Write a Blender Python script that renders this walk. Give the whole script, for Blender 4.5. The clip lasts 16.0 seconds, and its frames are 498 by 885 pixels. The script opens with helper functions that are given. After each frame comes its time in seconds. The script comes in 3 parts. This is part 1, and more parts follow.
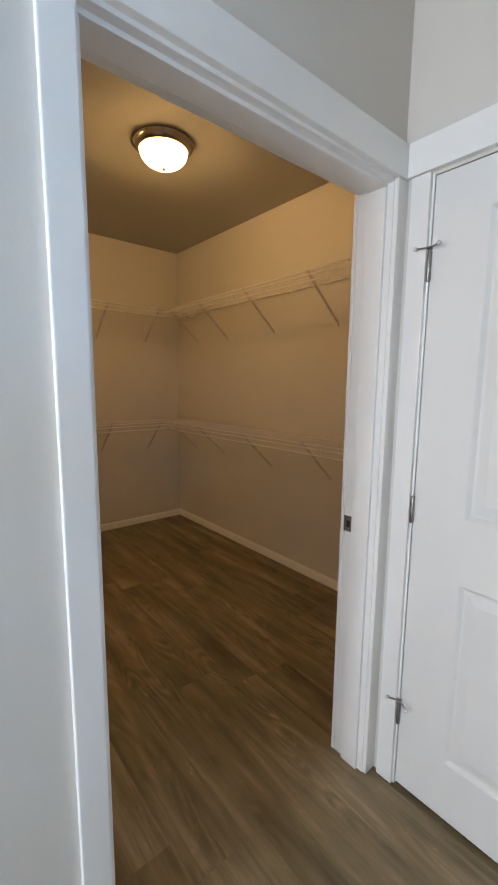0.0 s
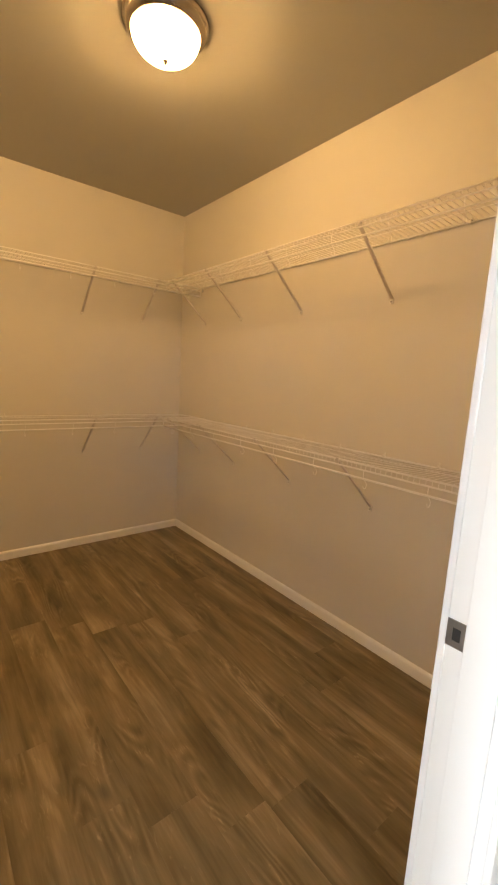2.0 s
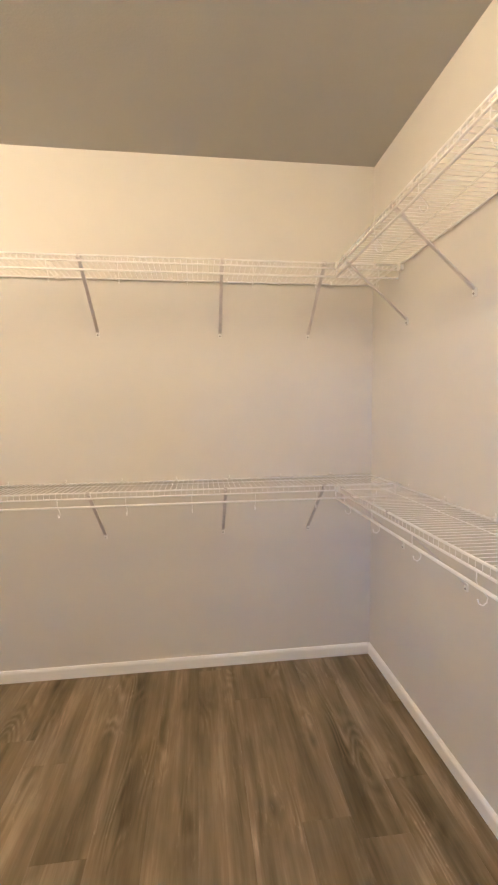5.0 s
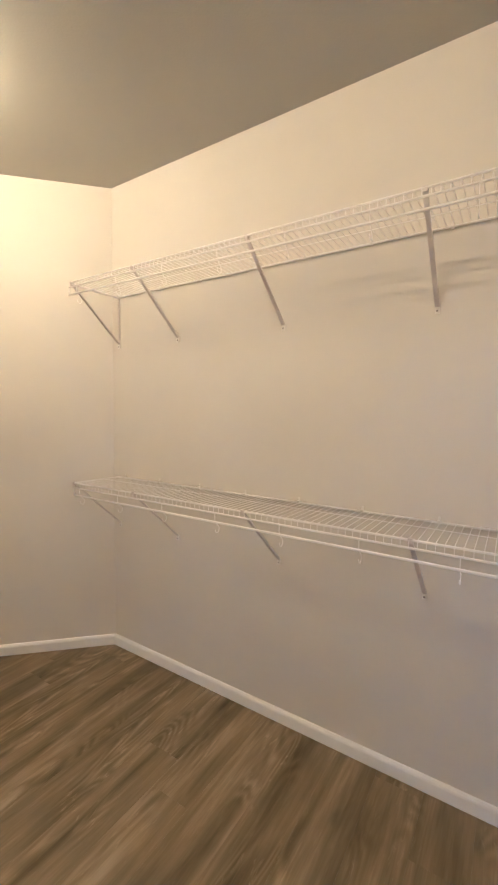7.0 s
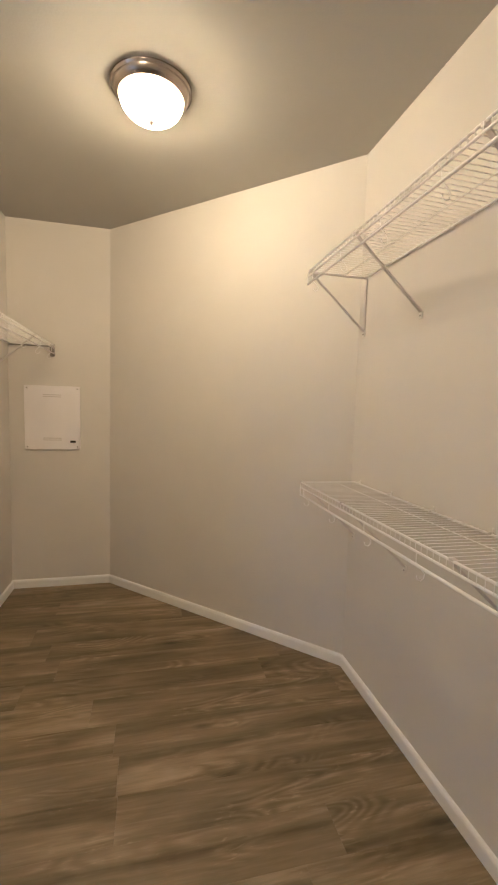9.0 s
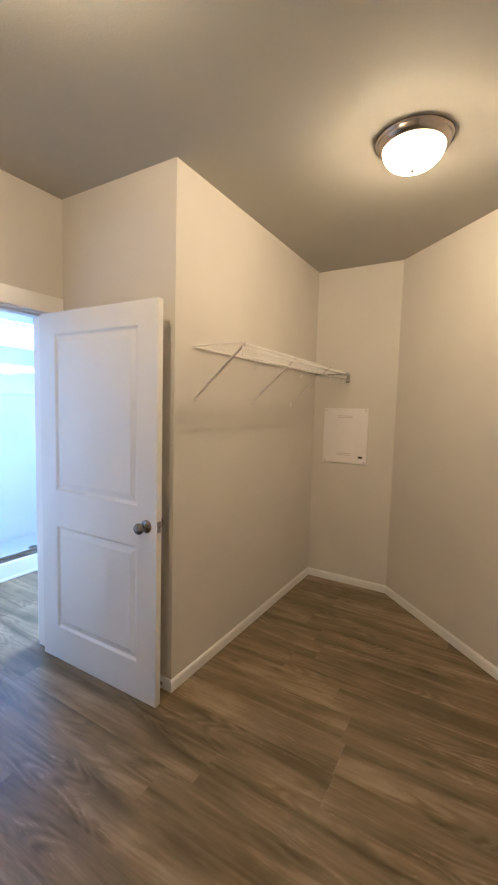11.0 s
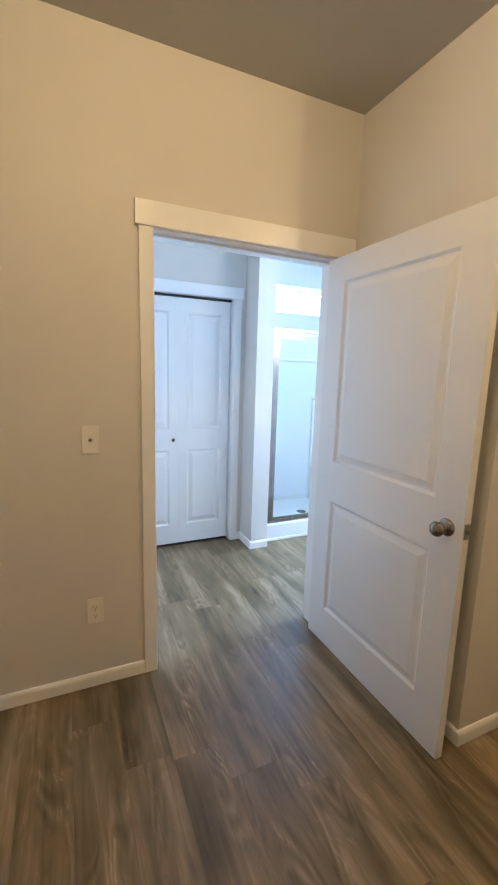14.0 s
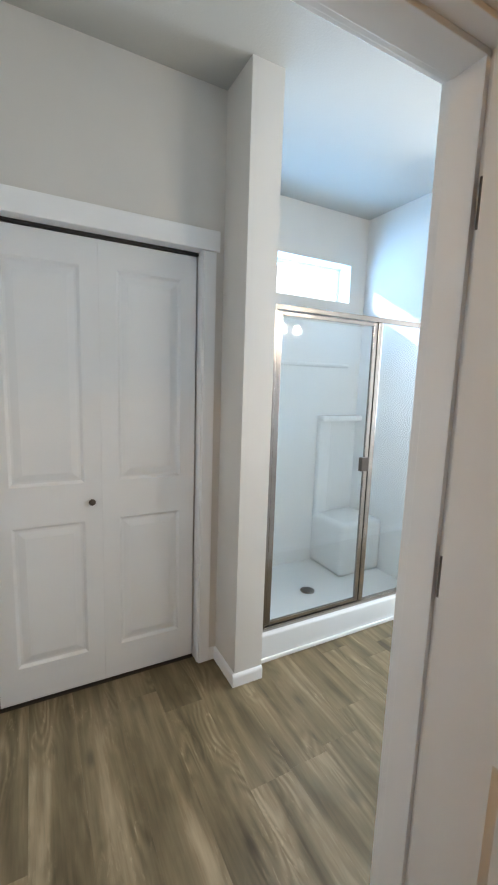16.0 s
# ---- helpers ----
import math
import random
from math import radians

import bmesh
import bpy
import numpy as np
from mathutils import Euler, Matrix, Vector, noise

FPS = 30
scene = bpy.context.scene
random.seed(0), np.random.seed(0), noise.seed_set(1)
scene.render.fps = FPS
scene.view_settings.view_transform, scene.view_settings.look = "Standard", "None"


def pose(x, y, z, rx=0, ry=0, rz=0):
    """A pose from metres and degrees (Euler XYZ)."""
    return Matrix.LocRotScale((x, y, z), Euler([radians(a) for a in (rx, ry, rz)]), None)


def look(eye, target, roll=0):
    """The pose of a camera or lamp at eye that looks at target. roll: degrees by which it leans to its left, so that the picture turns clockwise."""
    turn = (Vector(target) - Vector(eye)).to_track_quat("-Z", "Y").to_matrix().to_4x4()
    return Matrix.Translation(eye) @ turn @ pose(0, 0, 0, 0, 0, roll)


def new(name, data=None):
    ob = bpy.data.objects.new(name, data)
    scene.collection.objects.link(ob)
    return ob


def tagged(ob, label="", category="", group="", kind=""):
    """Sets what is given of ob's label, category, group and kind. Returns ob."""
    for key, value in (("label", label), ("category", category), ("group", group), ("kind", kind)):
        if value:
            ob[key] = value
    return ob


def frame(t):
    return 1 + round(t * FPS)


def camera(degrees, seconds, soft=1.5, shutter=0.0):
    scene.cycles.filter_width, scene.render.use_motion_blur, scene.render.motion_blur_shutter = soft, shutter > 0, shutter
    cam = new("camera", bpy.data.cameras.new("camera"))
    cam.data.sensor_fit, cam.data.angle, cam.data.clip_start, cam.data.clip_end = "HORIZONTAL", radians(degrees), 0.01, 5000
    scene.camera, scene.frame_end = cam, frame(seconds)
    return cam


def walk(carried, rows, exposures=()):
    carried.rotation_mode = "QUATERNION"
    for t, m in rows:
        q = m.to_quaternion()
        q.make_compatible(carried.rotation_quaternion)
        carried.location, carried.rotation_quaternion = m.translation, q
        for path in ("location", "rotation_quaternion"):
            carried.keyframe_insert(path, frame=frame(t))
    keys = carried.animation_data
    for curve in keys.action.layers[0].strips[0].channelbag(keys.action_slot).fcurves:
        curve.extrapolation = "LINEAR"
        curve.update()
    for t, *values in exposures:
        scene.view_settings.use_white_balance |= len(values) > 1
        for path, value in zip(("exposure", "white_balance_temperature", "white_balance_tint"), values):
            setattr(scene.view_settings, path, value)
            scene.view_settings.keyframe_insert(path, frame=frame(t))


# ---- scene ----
import functools

cam = camera(62.6, 16.0, soft=2.1)
PATH = [
    (0, (0.334, 0.333, 1.43), (1.6, 1.855, 1.15), 0.6),
    (0.5, (0.376, 0.394, 1.417), (1.641, 1.915, 1.123), 1.2),
    (1, (0.473, 0.534, 1.39), (1.664, 2.112, 1.084), 2.4),
    (1.5, (0.582, 0.733, 1.41), (1.853, 2.251, 1.127), 2.7),
    (2, (0.716, 0.89, 1.416), (1.963, 2.423, 1.107), 3.2),
    (2.5, (0.844, 1.032, 1.43), (2.098, 2.568, 1.171), 3.3),
    (3, (0.983, 1.234, 1.434), (2.263, 2.757, 1.227), 2.2),
    (3.5, (1.139, 1.426, 1.431), (2.288, 3.049, 1.215), 0.7),
    (4, (1.323, 1.627, 1.449), (2.194, 3.416, 1.253), 0.6),
    (4.5, (1.453, 1.81, 1.43), (2.022, 3.721, 1.272), -0.1),
    (4.7, (1.508, 1.874, 1.422), (1.949, 3.819, 1.272), -0.4),
    (6.8, (1.968, 2.502, 1.425), (0.978, 4.235, 1.299), 0.7),
    (7, (1.961, 2.558, 1.449), (0.879, 4.234, 1.307), 0.8),
    (7.5, (1.953, 2.742, 1.439), (0.595, 4.205, 1.317), 0.4),
    (8, (1.931, 2.879, 1.428), (0.306, 4.036, 1.287), 0.1),
    (8.5, (1.943, 3.022, 1.43), (0.106, 3.794, 1.267), 0.7),
    (9, (1.947, 3.134, 1.437), (0.008, 3.595, 1.266), 1.7),
    (9.5, (1.919, 3.251, 1.433), (-0.073, 3.351, 1.279), 2.9),
    (10, (1.915, 3.349, 1.458), (-0.037, 2.972, 1.248), 2.9),
    (10.2, (1.942, 3.369, 1.477), (0.04, 2.802, 1.226), 2.7),
    (12.3, (2.2, 3.678, 1.58), (0.786, 2.266, 1.493), 2.4),
    (12.5, (2.164, 3.647, 1.581), (0.837, 2.161, 1.405), 2.5),
    (13, (2.044, 3.54, 1.546), (0.989, 1.874, 1.215), 2.6),
    (13.5, (1.954, 3.328, 1.484), (1.092, 1.563, 1.106), 2.0),
    (14, (1.886, 3.062, 1.473), (1.076, 1.264, 1.136), 1.7),
    (14.5, (1.741, 2.739, 1.448), (0.998, 0.912, 1.118), 0.2),
    (15, (1.611, 2.395, 1.436), (0.934, 0.542, 1.111), 0.6),
    (15.5, (1.476, 2.064, 1.454), (0.756, 0.222, 1.154), 1.2),
    (15.8, (1.384, 1.846, 1.449), (0.557, 0.046, 1.173), 1.5),
    (16, (1.321, 1.699, 1.463), (0.391, -0.048, 1.175), 1.9),
]
# stops, white balance and tint through the clip: daylight balance first, lamp balance inside the closet
LIGHT = [
    (0.0, -0.9, 6200, 11), (1.0, -0.58, 6950, 12), (1.5, -0.15, 7300, 12), (2.0, 0.15, 6500, 10), (2.5, 0.38, 5300, 8), (3.0, 0.5, 4700, 8),
    (3.5, 0.66, 4350, 9), (4.5, 0.98, 4250, 10), (7.0, 0.7, 4150, 10), (8.5, 0.44, 4150, 10), (10.0, 0.42, 4150, 10), (12.5, 0.22, 4350, 9),
    (13.5, 0.19, 4450, 7), (14.5, 0.0, 4800, 5), (15.0, -0.2, 5000, 4), (15.5, -0.42, 5250, 4), (16.0, -0.55, 5950, 8),
]
walk(cam, [(t, look(eye, target, roll)) for t, eye, target, roll in PATH], LIGHT)

# ---- plan, in metres ----
CEIL = 2.737            # ceiling height
EAST, NORTH = 2.560, 4.190
NWX = -0.065            # where the north wall meets the diagonal wall
ALW, ALN, ALS = -1.413, 2.815, 2.104   # alcove: west wall, end of diagonal, south wall
OUTX = 0.484            # outer corner of the alcove's south wall
DIN, DOUT = 1.216, 1.090             # door wall: closet face, bathroom face
OX0, OX1, OH = 0.594, 1.526, 2.047   # closet door opening
BEAST = 1.584           # bathroom east wall
BIFY = -0.147           # wall with the bifold door
BDOOR = -0.200          # face of the bifold door, set back in its jambs
COLX0, COLX1, COLY = 0.353, 0.503, 0.090   # wing wall beside the shower
SHY, SHW = -0.88, -1.045              # shower: back wall, far side wall
BWEST, BSOUTH = -2.6, 0.02          # unseen end of the bathroom
T = 0.1                 # wall thickness
TW = 0.16               # outer wall behind the shower

# ---- world, sun and daylight ----
world = bpy.data.worlds.new("sky")
scene.world = world
world.use_nodes = True
wn = world.node_tree.nodes
sky = wn.new("ShaderNodeTexSky")
sky.sky_type, sky.sun_disc = "NISHITA", False
SUN_FROM = Vector((0.69, -0.45, 0.27)).normalized()
sky.sun_elevation = math.asin(SUN_FROM.z)
sky.sun_rotation = math.atan2(SUN_FROM.x, SUN_FROM.y)
wn["Background"].inputs["Strength"].default_value = 0.15
world.node_tree.links.new(sky.outputs[0], wn["Background"].inputs["Color"])

sun = new("sun", bpy.data.lights.new("sun", "SUN"))
sun.data.energy, sun.data.angle, sun.data.color = 5.0, radians(0.5), (1.0, 0.95, 0.88)
sun.matrix_world = look(SUN_FROM * 8, (0, 0, 0))


def window_light(name, m, w, h, watts, colour):
    lamp = new(name, bpy.data.lights.new(name, "AREA"))
    lamp.data.shape, lamp.data.size, lamp.data.size_y = "RECTANGLE", w, h
    lamp.data.energy, lamp.data.color = watts, colour
    lamp.matrix_world = m
    return lamp


TR_X0, TR_X1, TR_Z0, TR_Z1 = -0.89, 0.20, 2.100, 2.376     # transom window over the shower
BW_Y0, BW_Y1, BW_Z0, BW_Z1 = 0.15, 0.95, 0.95, 2.1         # added window in the unseen end wall, to let fill light in
window_light("transom_daylight", look(((TR_X0 + TR_X1) / 2, SHY - TW + 0.034, (TR_Z0 + TR_Z1) / 2), ((TR_X0 + TR_X1) / 2, 0, (TR_Z0 + TR_Z1) / 2 + 0.2)), TR_X1 - TR_X0 - 0.06, TR_Z1 - TR_Z0 - 0.06, 23, (0.25, 0.57, 1.0))
# fill lamp in the added end window, brightens the bathroom from out of view
window_light("end_fill", look((BWEST - 0.06, (BW_Y0 + BW_Y1) / 2, (BW_Z0 + BW_Z1) / 2), (0, (BW_Y0 + BW_Y1) / 2, (BW_Z0 + BW_Z1) / 2)), BW_Y1 - BW_Y0, BW_Z1 - BW_Z0, 128, (0.83, 0.91, 1.0))
DOME_GLOW, BULB_WATTS = 17.0, 32.0        # closet lamps: frosted dome, bulb inside it
LAMP_COLOUR = (1.0, 0.575, 0.205, 1)


# ---- materials ----
def material(name, colour, rough=0.5, metal=0.0, bump=0.0, bump_scale=300.0, vary=0.0, vary_scale=3.0, spec=0.5, rough_vary=0.0):
    """Plain surface with a slow stain-like variation and a fine relief."""
    m = bpy.data.materials.new(name)
    m.use_nodes = True
    nt, n = m.node_tree, m.node_tree.nodes
    b = n["Principled BSDF"]
    b.inputs["Base Color"].default_value = (*colour, 1)
    b.inputs["Roughness"].default_value = rough
    b.inputs["Metallic"].default_value = metal
    b.inputs["Specular IOR Level"].default_value = spec
    tc = n.new("ShaderNodeTexCoord")
    if vary:
        a = n.new("ShaderNodeTexNoise")
        a.inputs["Scale"].default_value, a.inputs["Detail"].default_value = vary_scale, 5
        nt.links.new(tc.outputs["Object"], a.inputs["Vector"])
        r = n.new("ShaderNodeMapRange")
        r.inputs["From Min"].default_value, r.inputs["From Max"].default_value = 0.3, 0.7
        r.inputs["To Min"].default_value, r.inputs["To Max"].default_value = 1 - vary, 1 + vary
        nt.links.new(a.outputs["Fac"], r.inputs["Value"])
        h = n.new("ShaderNodeHueSaturation")
        h.inputs["Color"].default_value = (*colour, 1)
        nt.links.new(r.outputs[0], h.inputs["Value"])
        nt.links.new(h.outputs[0], b.inputs["Base Color"])
        if rough_vary:
            q = n.new("ShaderNodeMapRange")
            q.inputs["From Min"].default_value, q.inputs["From Max"].default_value = 0.3, 0.7
            q.inputs["To Min"].default_value, q.inputs["To Max"].default_value = rough - rough_vary, rough + rough_vary
            nt.links.new(a.outputs["Fac"], q.inputs["Value"])
            nt.links.new(q.outputs[0], b.inputs["Roughness"])
    if bump:
        f = n.new("ShaderNodeTexNoise")
        f.inputs["Scale"].default_value, f.inputs["Detail"].default_value = bump_scale, 3
        nt.links.new(tc.outputs["Object"], f.inputs["Vector"])
        p = n.new("ShaderNodeBump")
        p.inputs["Strength"].default_value, p.inputs["Distance"].default_value = bump, 0.002
        nt.links.new(f.outputs["Fac"], p.inputs["Height"])
        nt.links.new(p.outputs[0], b.inputs["Normal"])
    return m


def wood():
    """Grey-brown vinyl planks: long streaks, arched grain, dark pores and knots, different on each plank."""
    m = bpy.data.materials.new("plank_vinyl")
    m.use_nodes = True
    nt, n, L = m.node_tree, m.node_tree.nodes, m.node_tree.links.new
    b = n["Principled BSDF"]
    tc, info = n.new("ShaderNodeTexCoord"), n.new("ShaderNodeObjectInfo")
    mul = n.new("ShaderNodeVectorMath")
    mul.operation = "MULTIPLY_ADD"
    mul.inputs[1].default_value = (37.0, 61.0, 23.0)
    L(info.outputs["Random"], mul.inputs[0])
    L(tc.outputs["Object"], mul.inputs[2])

    def noise_at(scale, sx, sy, detail, distort=0.0, rough=0.55):
        mp = n.new("ShaderNodeMapping")
        mp.inputs["Scale"].default_value = (sx, sy, 1)
        L(mul.outputs[0], mp.inputs["Vector"])
        t = n.new("ShaderNodeTexNoise")
        t.inputs["Scale"].default_value, t.inputs["Detail"].default_value = scale, detail
        t.inputs["Distortion"].default_value, t.inputs["Roughness"].default_value = distort, rough
        L(mp.outputs[0], t.inputs["Vector"])
        return t.outputs["Fac"]

    def calc(op, a, c, clamp=False):
        x = n.new("ShaderNodeMath")
        x.operation, x.use_clamp = op, clamp
        for k, v in enumerate((a, c)):
            if isinstance(v, (int, float)):
                x.inputs[k].default_value = v
            else:
                L(v, x.inputs[k])
        return x.outputs[0]

    broad = noise_at(1.0, 10.0, 0.9, 3, 0.6, 0.55)
    patch = noise_at(1.0, 6.0, 2.6, 3, 0.4, 0.5)
    streak = noise_at(1.0, 42.0, 3.0, 3, 0.7, 0.55)
    fine = noise_at(1.0, 170.0, 9.0, 2, 0.6, 0.5)
    # arched grain: level lines of a long, slow swell, only here and there
    swell = noise_at(1.0, 7.5, 1.5, 1.2, 0.35, 0.45)
    lines = calc("SINE", calc("MULTIPLY", swell, 85.0), 0.0)
    where = calc("MULTIPLY", calc("SUBTRACT", noise_at(1.0, 8.0, 2.2, 2, 0.2, 0.5), 0.50), 7.0, True)
    arches = calc("MULTIPLY", lines, where)
    # pale flecks along the grain
    fleck = calc("MULTIPLY", calc("SUBTRACT", noise_at(1.0, 60.0, 13.0, 3, 1.2, 0.6), 0.57), 6.0, True)
    tone = calc("ADD", 0.5, calc("MULTIPLY", calc("SUBTRACT", broad, 0.5), 0.92))
    tone = calc("ADD", tone, calc("MULTIPLY", calc("SUBTRACT", patch, 0.5), 0.42))
    tone = calc("ADD", tone, calc("MULTIPLY", calc("SUBTRACT", streak, 0.5), 0.26))
    tone = calc("ADD", tone, calc("MULTIPLY", calc("SUBTRACT", fine, 0.5), 0.12))
    tone = calc("ADD", tone, calc("MULTIPLY", arches, 0.075))
    tone = calc("ADD", tone, calc("MULTIPLY", calc("MULTIPLY", fleck, calc("ADD", where, 0.25)), 0.15))
    ramp = n.new("ShaderNodeValToRGB")
    e = ramp.color_ramp.elements
    e[0].position, e[0].color = 0.20, (0.061, 0.045, 0.019, 1)
    e[1].position, e[1].color = 0.84, (0.450, 0.355, 0.225, 1)
    e.new(0.42).color = (0.150, 0.113, 0.057, 1)
    e.new(0.58).color = (0.232, 0.179, 0.099, 1)
    L(tone, ramp.inputs[0])
    # knots: scattered dark eyes
    km = n.new("ShaderNodeMapping")
    km.inputs["Scale"].default_value = (7.0, 2.6, 1)
    L(mul.outputs[0], km.inputs["Vector"])
    kv = n.new("ShaderNodeTexVoronoi")
    kv.inputs["Scale"].default_value = 1.0
    L(km.outputs[0], kv.inputs["Vector"])
    kr = n.new("ShaderNodeMapRange")
    kr.inputs["From Min"].default_value, kr.inputs["From Max"].default_value = 0.04, 0.15
    kr.inputs["To Min"].default_value, kr.inputs["To Max"].default_value = 0.62, 1.0
    L(kv.outputs["Distance"], kr.inputs["Value"])
    plank = n.new("ShaderNodeMapRange")
    plank.inputs["To Min"].default_value, plank.inputs["To Max"].default_value = 0.98, 1.03
    L(info.outputs["Random"], plank.inputs["Value"])
    both = n.new("ShaderNodeMath")
    both.operation = "MULTIPLY"
    L(kr.outputs[0], both.inputs[0])
    L(plank.outputs[0], both.inputs[1])
    hs = n.new("ShaderNodeHueSaturation")
    L(ramp.outputs[0], hs.inputs["Color"])
    L(both.outputs[0], hs.inputs["Value"])
    L(hs.outputs[0], b.inputs["Base Color"])
    rr = n.new("ShaderNodeMapRange")
    rr.inputs["To Min"].default_value, rr.inputs["To Max"].default_value = 0.34, 0.52
    L(streak, rr.inputs["Value"])
    L(rr.outputs[0], b.inputs["Roughness"])
    bp = n.new("ShaderNodeBump")
    bp.inputs["Strength"].default_value, bp.inputs["Distance"].default_value = 0.06, 0.001
    L(fine, bp.inputs["Height"])
    L(bp.outputs[0], b.inputs["Normal"])
    return m


def glowing(name, colour, strength):
    """Frosted lamp glass, lit from inside."""
    m = bpy.data.materials.new(name)
    m.use_nodes = True
    b = m.node_tree.nodes["Principled BSDF"]
    b.inputs["Base Color"].default_value = (0.9, 0.88, 0.84, 1)
    b.inputs["Roughness"].default_value = 0.35
    b.inputs["Emission Color"].default_value = colour
    b.inputs["Emission Strength"].default_value = strength
    return m


def clear_glass(name, tint, haze=0.0):
    m = bpy.data.materials.new(name)
    m.use_nodes = True
    b = m.node_tree.nodes["Principled BSDF"]
    b.inputs["Base Color"].default_value = (*tint, 1)
    b.inputs["Roughness"].default_value = haze
    b.inputs["Transmission Weight"].default_value = 1.0
    b.inputs["IOR"].default_value = 1.45
    return m


PAINT = material("greige_wall_paint", (0.69, 0.66, 0.61), 0.6, 0, 0.10, 170, 0.025, 2.2, 0.35)
# ceiling colour set darker than its pale paint, standing in for weaker light there
CEILING = material("dimmed_ceiling_paint", (0.48, 0.470, 0.43), 0.8, 0, 0.35, 110, 0.02, 1.6, 0.2)
TRIM = material("white_trim_paint", (0.87, 0.865, 0.85), 0.30, 0, 0.04, 60, 0.012, 4.0, 0.45)
DOOR = material("white_door_paint", (0.80, 0.80, 0.79), 0.40, 0, 0.10, 220, 0.018, 3.0, 0.45, 0.05)
WIRE = material("white_coated_wire", (0.90, 0.885, 0.87), 0.28, 0, 0, 1, 0.05, 9.0)
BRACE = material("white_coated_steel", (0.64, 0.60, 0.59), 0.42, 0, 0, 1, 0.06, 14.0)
CLIP = material("white_plastic", (0.80, 0.78, 0.74), 0.35, 0, 0, 1, 0.03, 20.0)
PLATE = material("ivory_white_plastic", (0.82, 0.79, 0.73), 0.3, 0, 0, 1, 0.02, 20.0)
PANEL = material("white_panel_steel", (0.86, 0.83, 0.84), 0.42, 0, 0.04, 300, 0.02, 6.0)
NICKEL = material("brushed_nickel", (0.38, 0.34, 0.30), 0.26, 1.0, 0.08, 400, 0.06, 18.0)
STEEL = material("satin_hinge_steel", (0.34, 0.325, 0.31), 0.36, 1.0, 0.05, 400, 0.08, 30.0)
KNOB = material("dark_satin_nickel", (0.25, 0.225, 0.205), 0.22, 1.0, 0.04, 400, 0.06, 30.0)
CHROME = material("brushed_nickel_frame", (0.33, 0.295, 0.27), 0.20, 1.0, 0.05, 300, 0.05, 12.0)
BRONZE = material("dark_bronze", (0.12, 0.10, 0.085), 0.35, 1.0, 0, 1, 0.06, 30.0)
DARK = material("dark_slot", (0.025, 0.022, 0.02), 0.6, 0, 0, 1, 0.1, 20.0)
ACRYLIC = material("white_acrylic", (0.80, 0.82, 0.82), 0.22, 0, 0, 1, 0.015, 2.0)
RUBBER = material("white_rubber", (0.72, 0.71, 0.69), 0.6, 0, 0, 1, 0.05, 40.0)
GLASS = clear_glass("shower_glass", (0.93, 0.97, 0.98), 0.0)
WINDOW_GLASS = clear_glass("window_glass", (0.97, 0.98, 0.98))
DOME = glowing("frosted_lamp_glass", LAMP_COLOUR, DOME_GLOW / 0.3)
dn = DOME.node_tree.nodes
thin, through_it = dn.new("ShaderNodeMixShader"), dn.new("ShaderNodeBsdfTransparent")
thin.inputs[0].default_value = 0.7
DOME.node_tree.links.new(dn["Principled BSDF"].outputs[0], thin.inputs[1])
DOME.node_tree.links.new(through_it.outputs[0], thin.inputs[2])
DOME.node_tree.links.new(thin.outputs[0], dn["Material Output"].inputs["Surface"])
BULB = glowing("vanity_lamp_glass", (1.0, 0.84, 0.66, 1), 150.0)
PLANK = wood()
UNDER = material("floor_underlay", (0.06, 0.05, 0.04), 0.8, 0, 0, 1, 0.1, 5.0)


# ---- mesh helpers ----
def finish(name, bm, mat, smooth=False):
    me = bpy.data.meshes.new(name)
    bmesh.ops.recalc_face_normals(bm, faces=bm.faces)
    if smooth:
        for f in bm.faces:
            f.smooth = True
    bm.to_mesh(me)
    bm.free()
    me.materials.append(mat)
    return me


def thing(name, m, label, category, group="", kind=""):
    """An Empty at the thing's base, which carries its parts."""
    e = new(name)
    e.empty_display_size = 0.05
    e.matrix_world = m
    return tagged(e, label, category, group, kind)


def part(name, bm, mat, parent, label="", smooth=False, at=None):
    ob = new(name, finish(name, bm, mat, smooth))
    ob.parent = parent
    if at is not None:
        ob.matrix_basis = at
    return tagged(ob, label)


def structure(name, bm, mat, label, category, smooth=False):
    return tagged(new(name, finish(name, bm, mat, smooth)), label, category, "", "structure")


def box(lo, hi, bevel=0.0, seg=2, bm=None):
    """A box, with rounded edges if bevel is given; added to bm if there is one."""
    b = bmesh.new()
    bmesh.ops.create_cube(b, size=1)
    for v in b.verts:
        v.co = [lo[i] if v.co[i] < 0 else hi[i] for i in range(3)]
    if bevel:
        bmesh.ops.bevel(b, geom=b.edges[:], offset=bevel, segments=seg, affect="EDGES", profile=0.6)
    if bm is None:
        return b
    add(bm, b)
    return bm


def add(bm, b, m=None):
    """Puts b's geometry into bm, moved by m, and frees b."""
    if m is not None:
        b.transform(m)
    new_of = {v: bm.verts.new(v.co) for v in b.verts}
    for f in b.faces:
        bm.faces.new([new_of[v] for v in f.verts])
    b.free()
    return bm


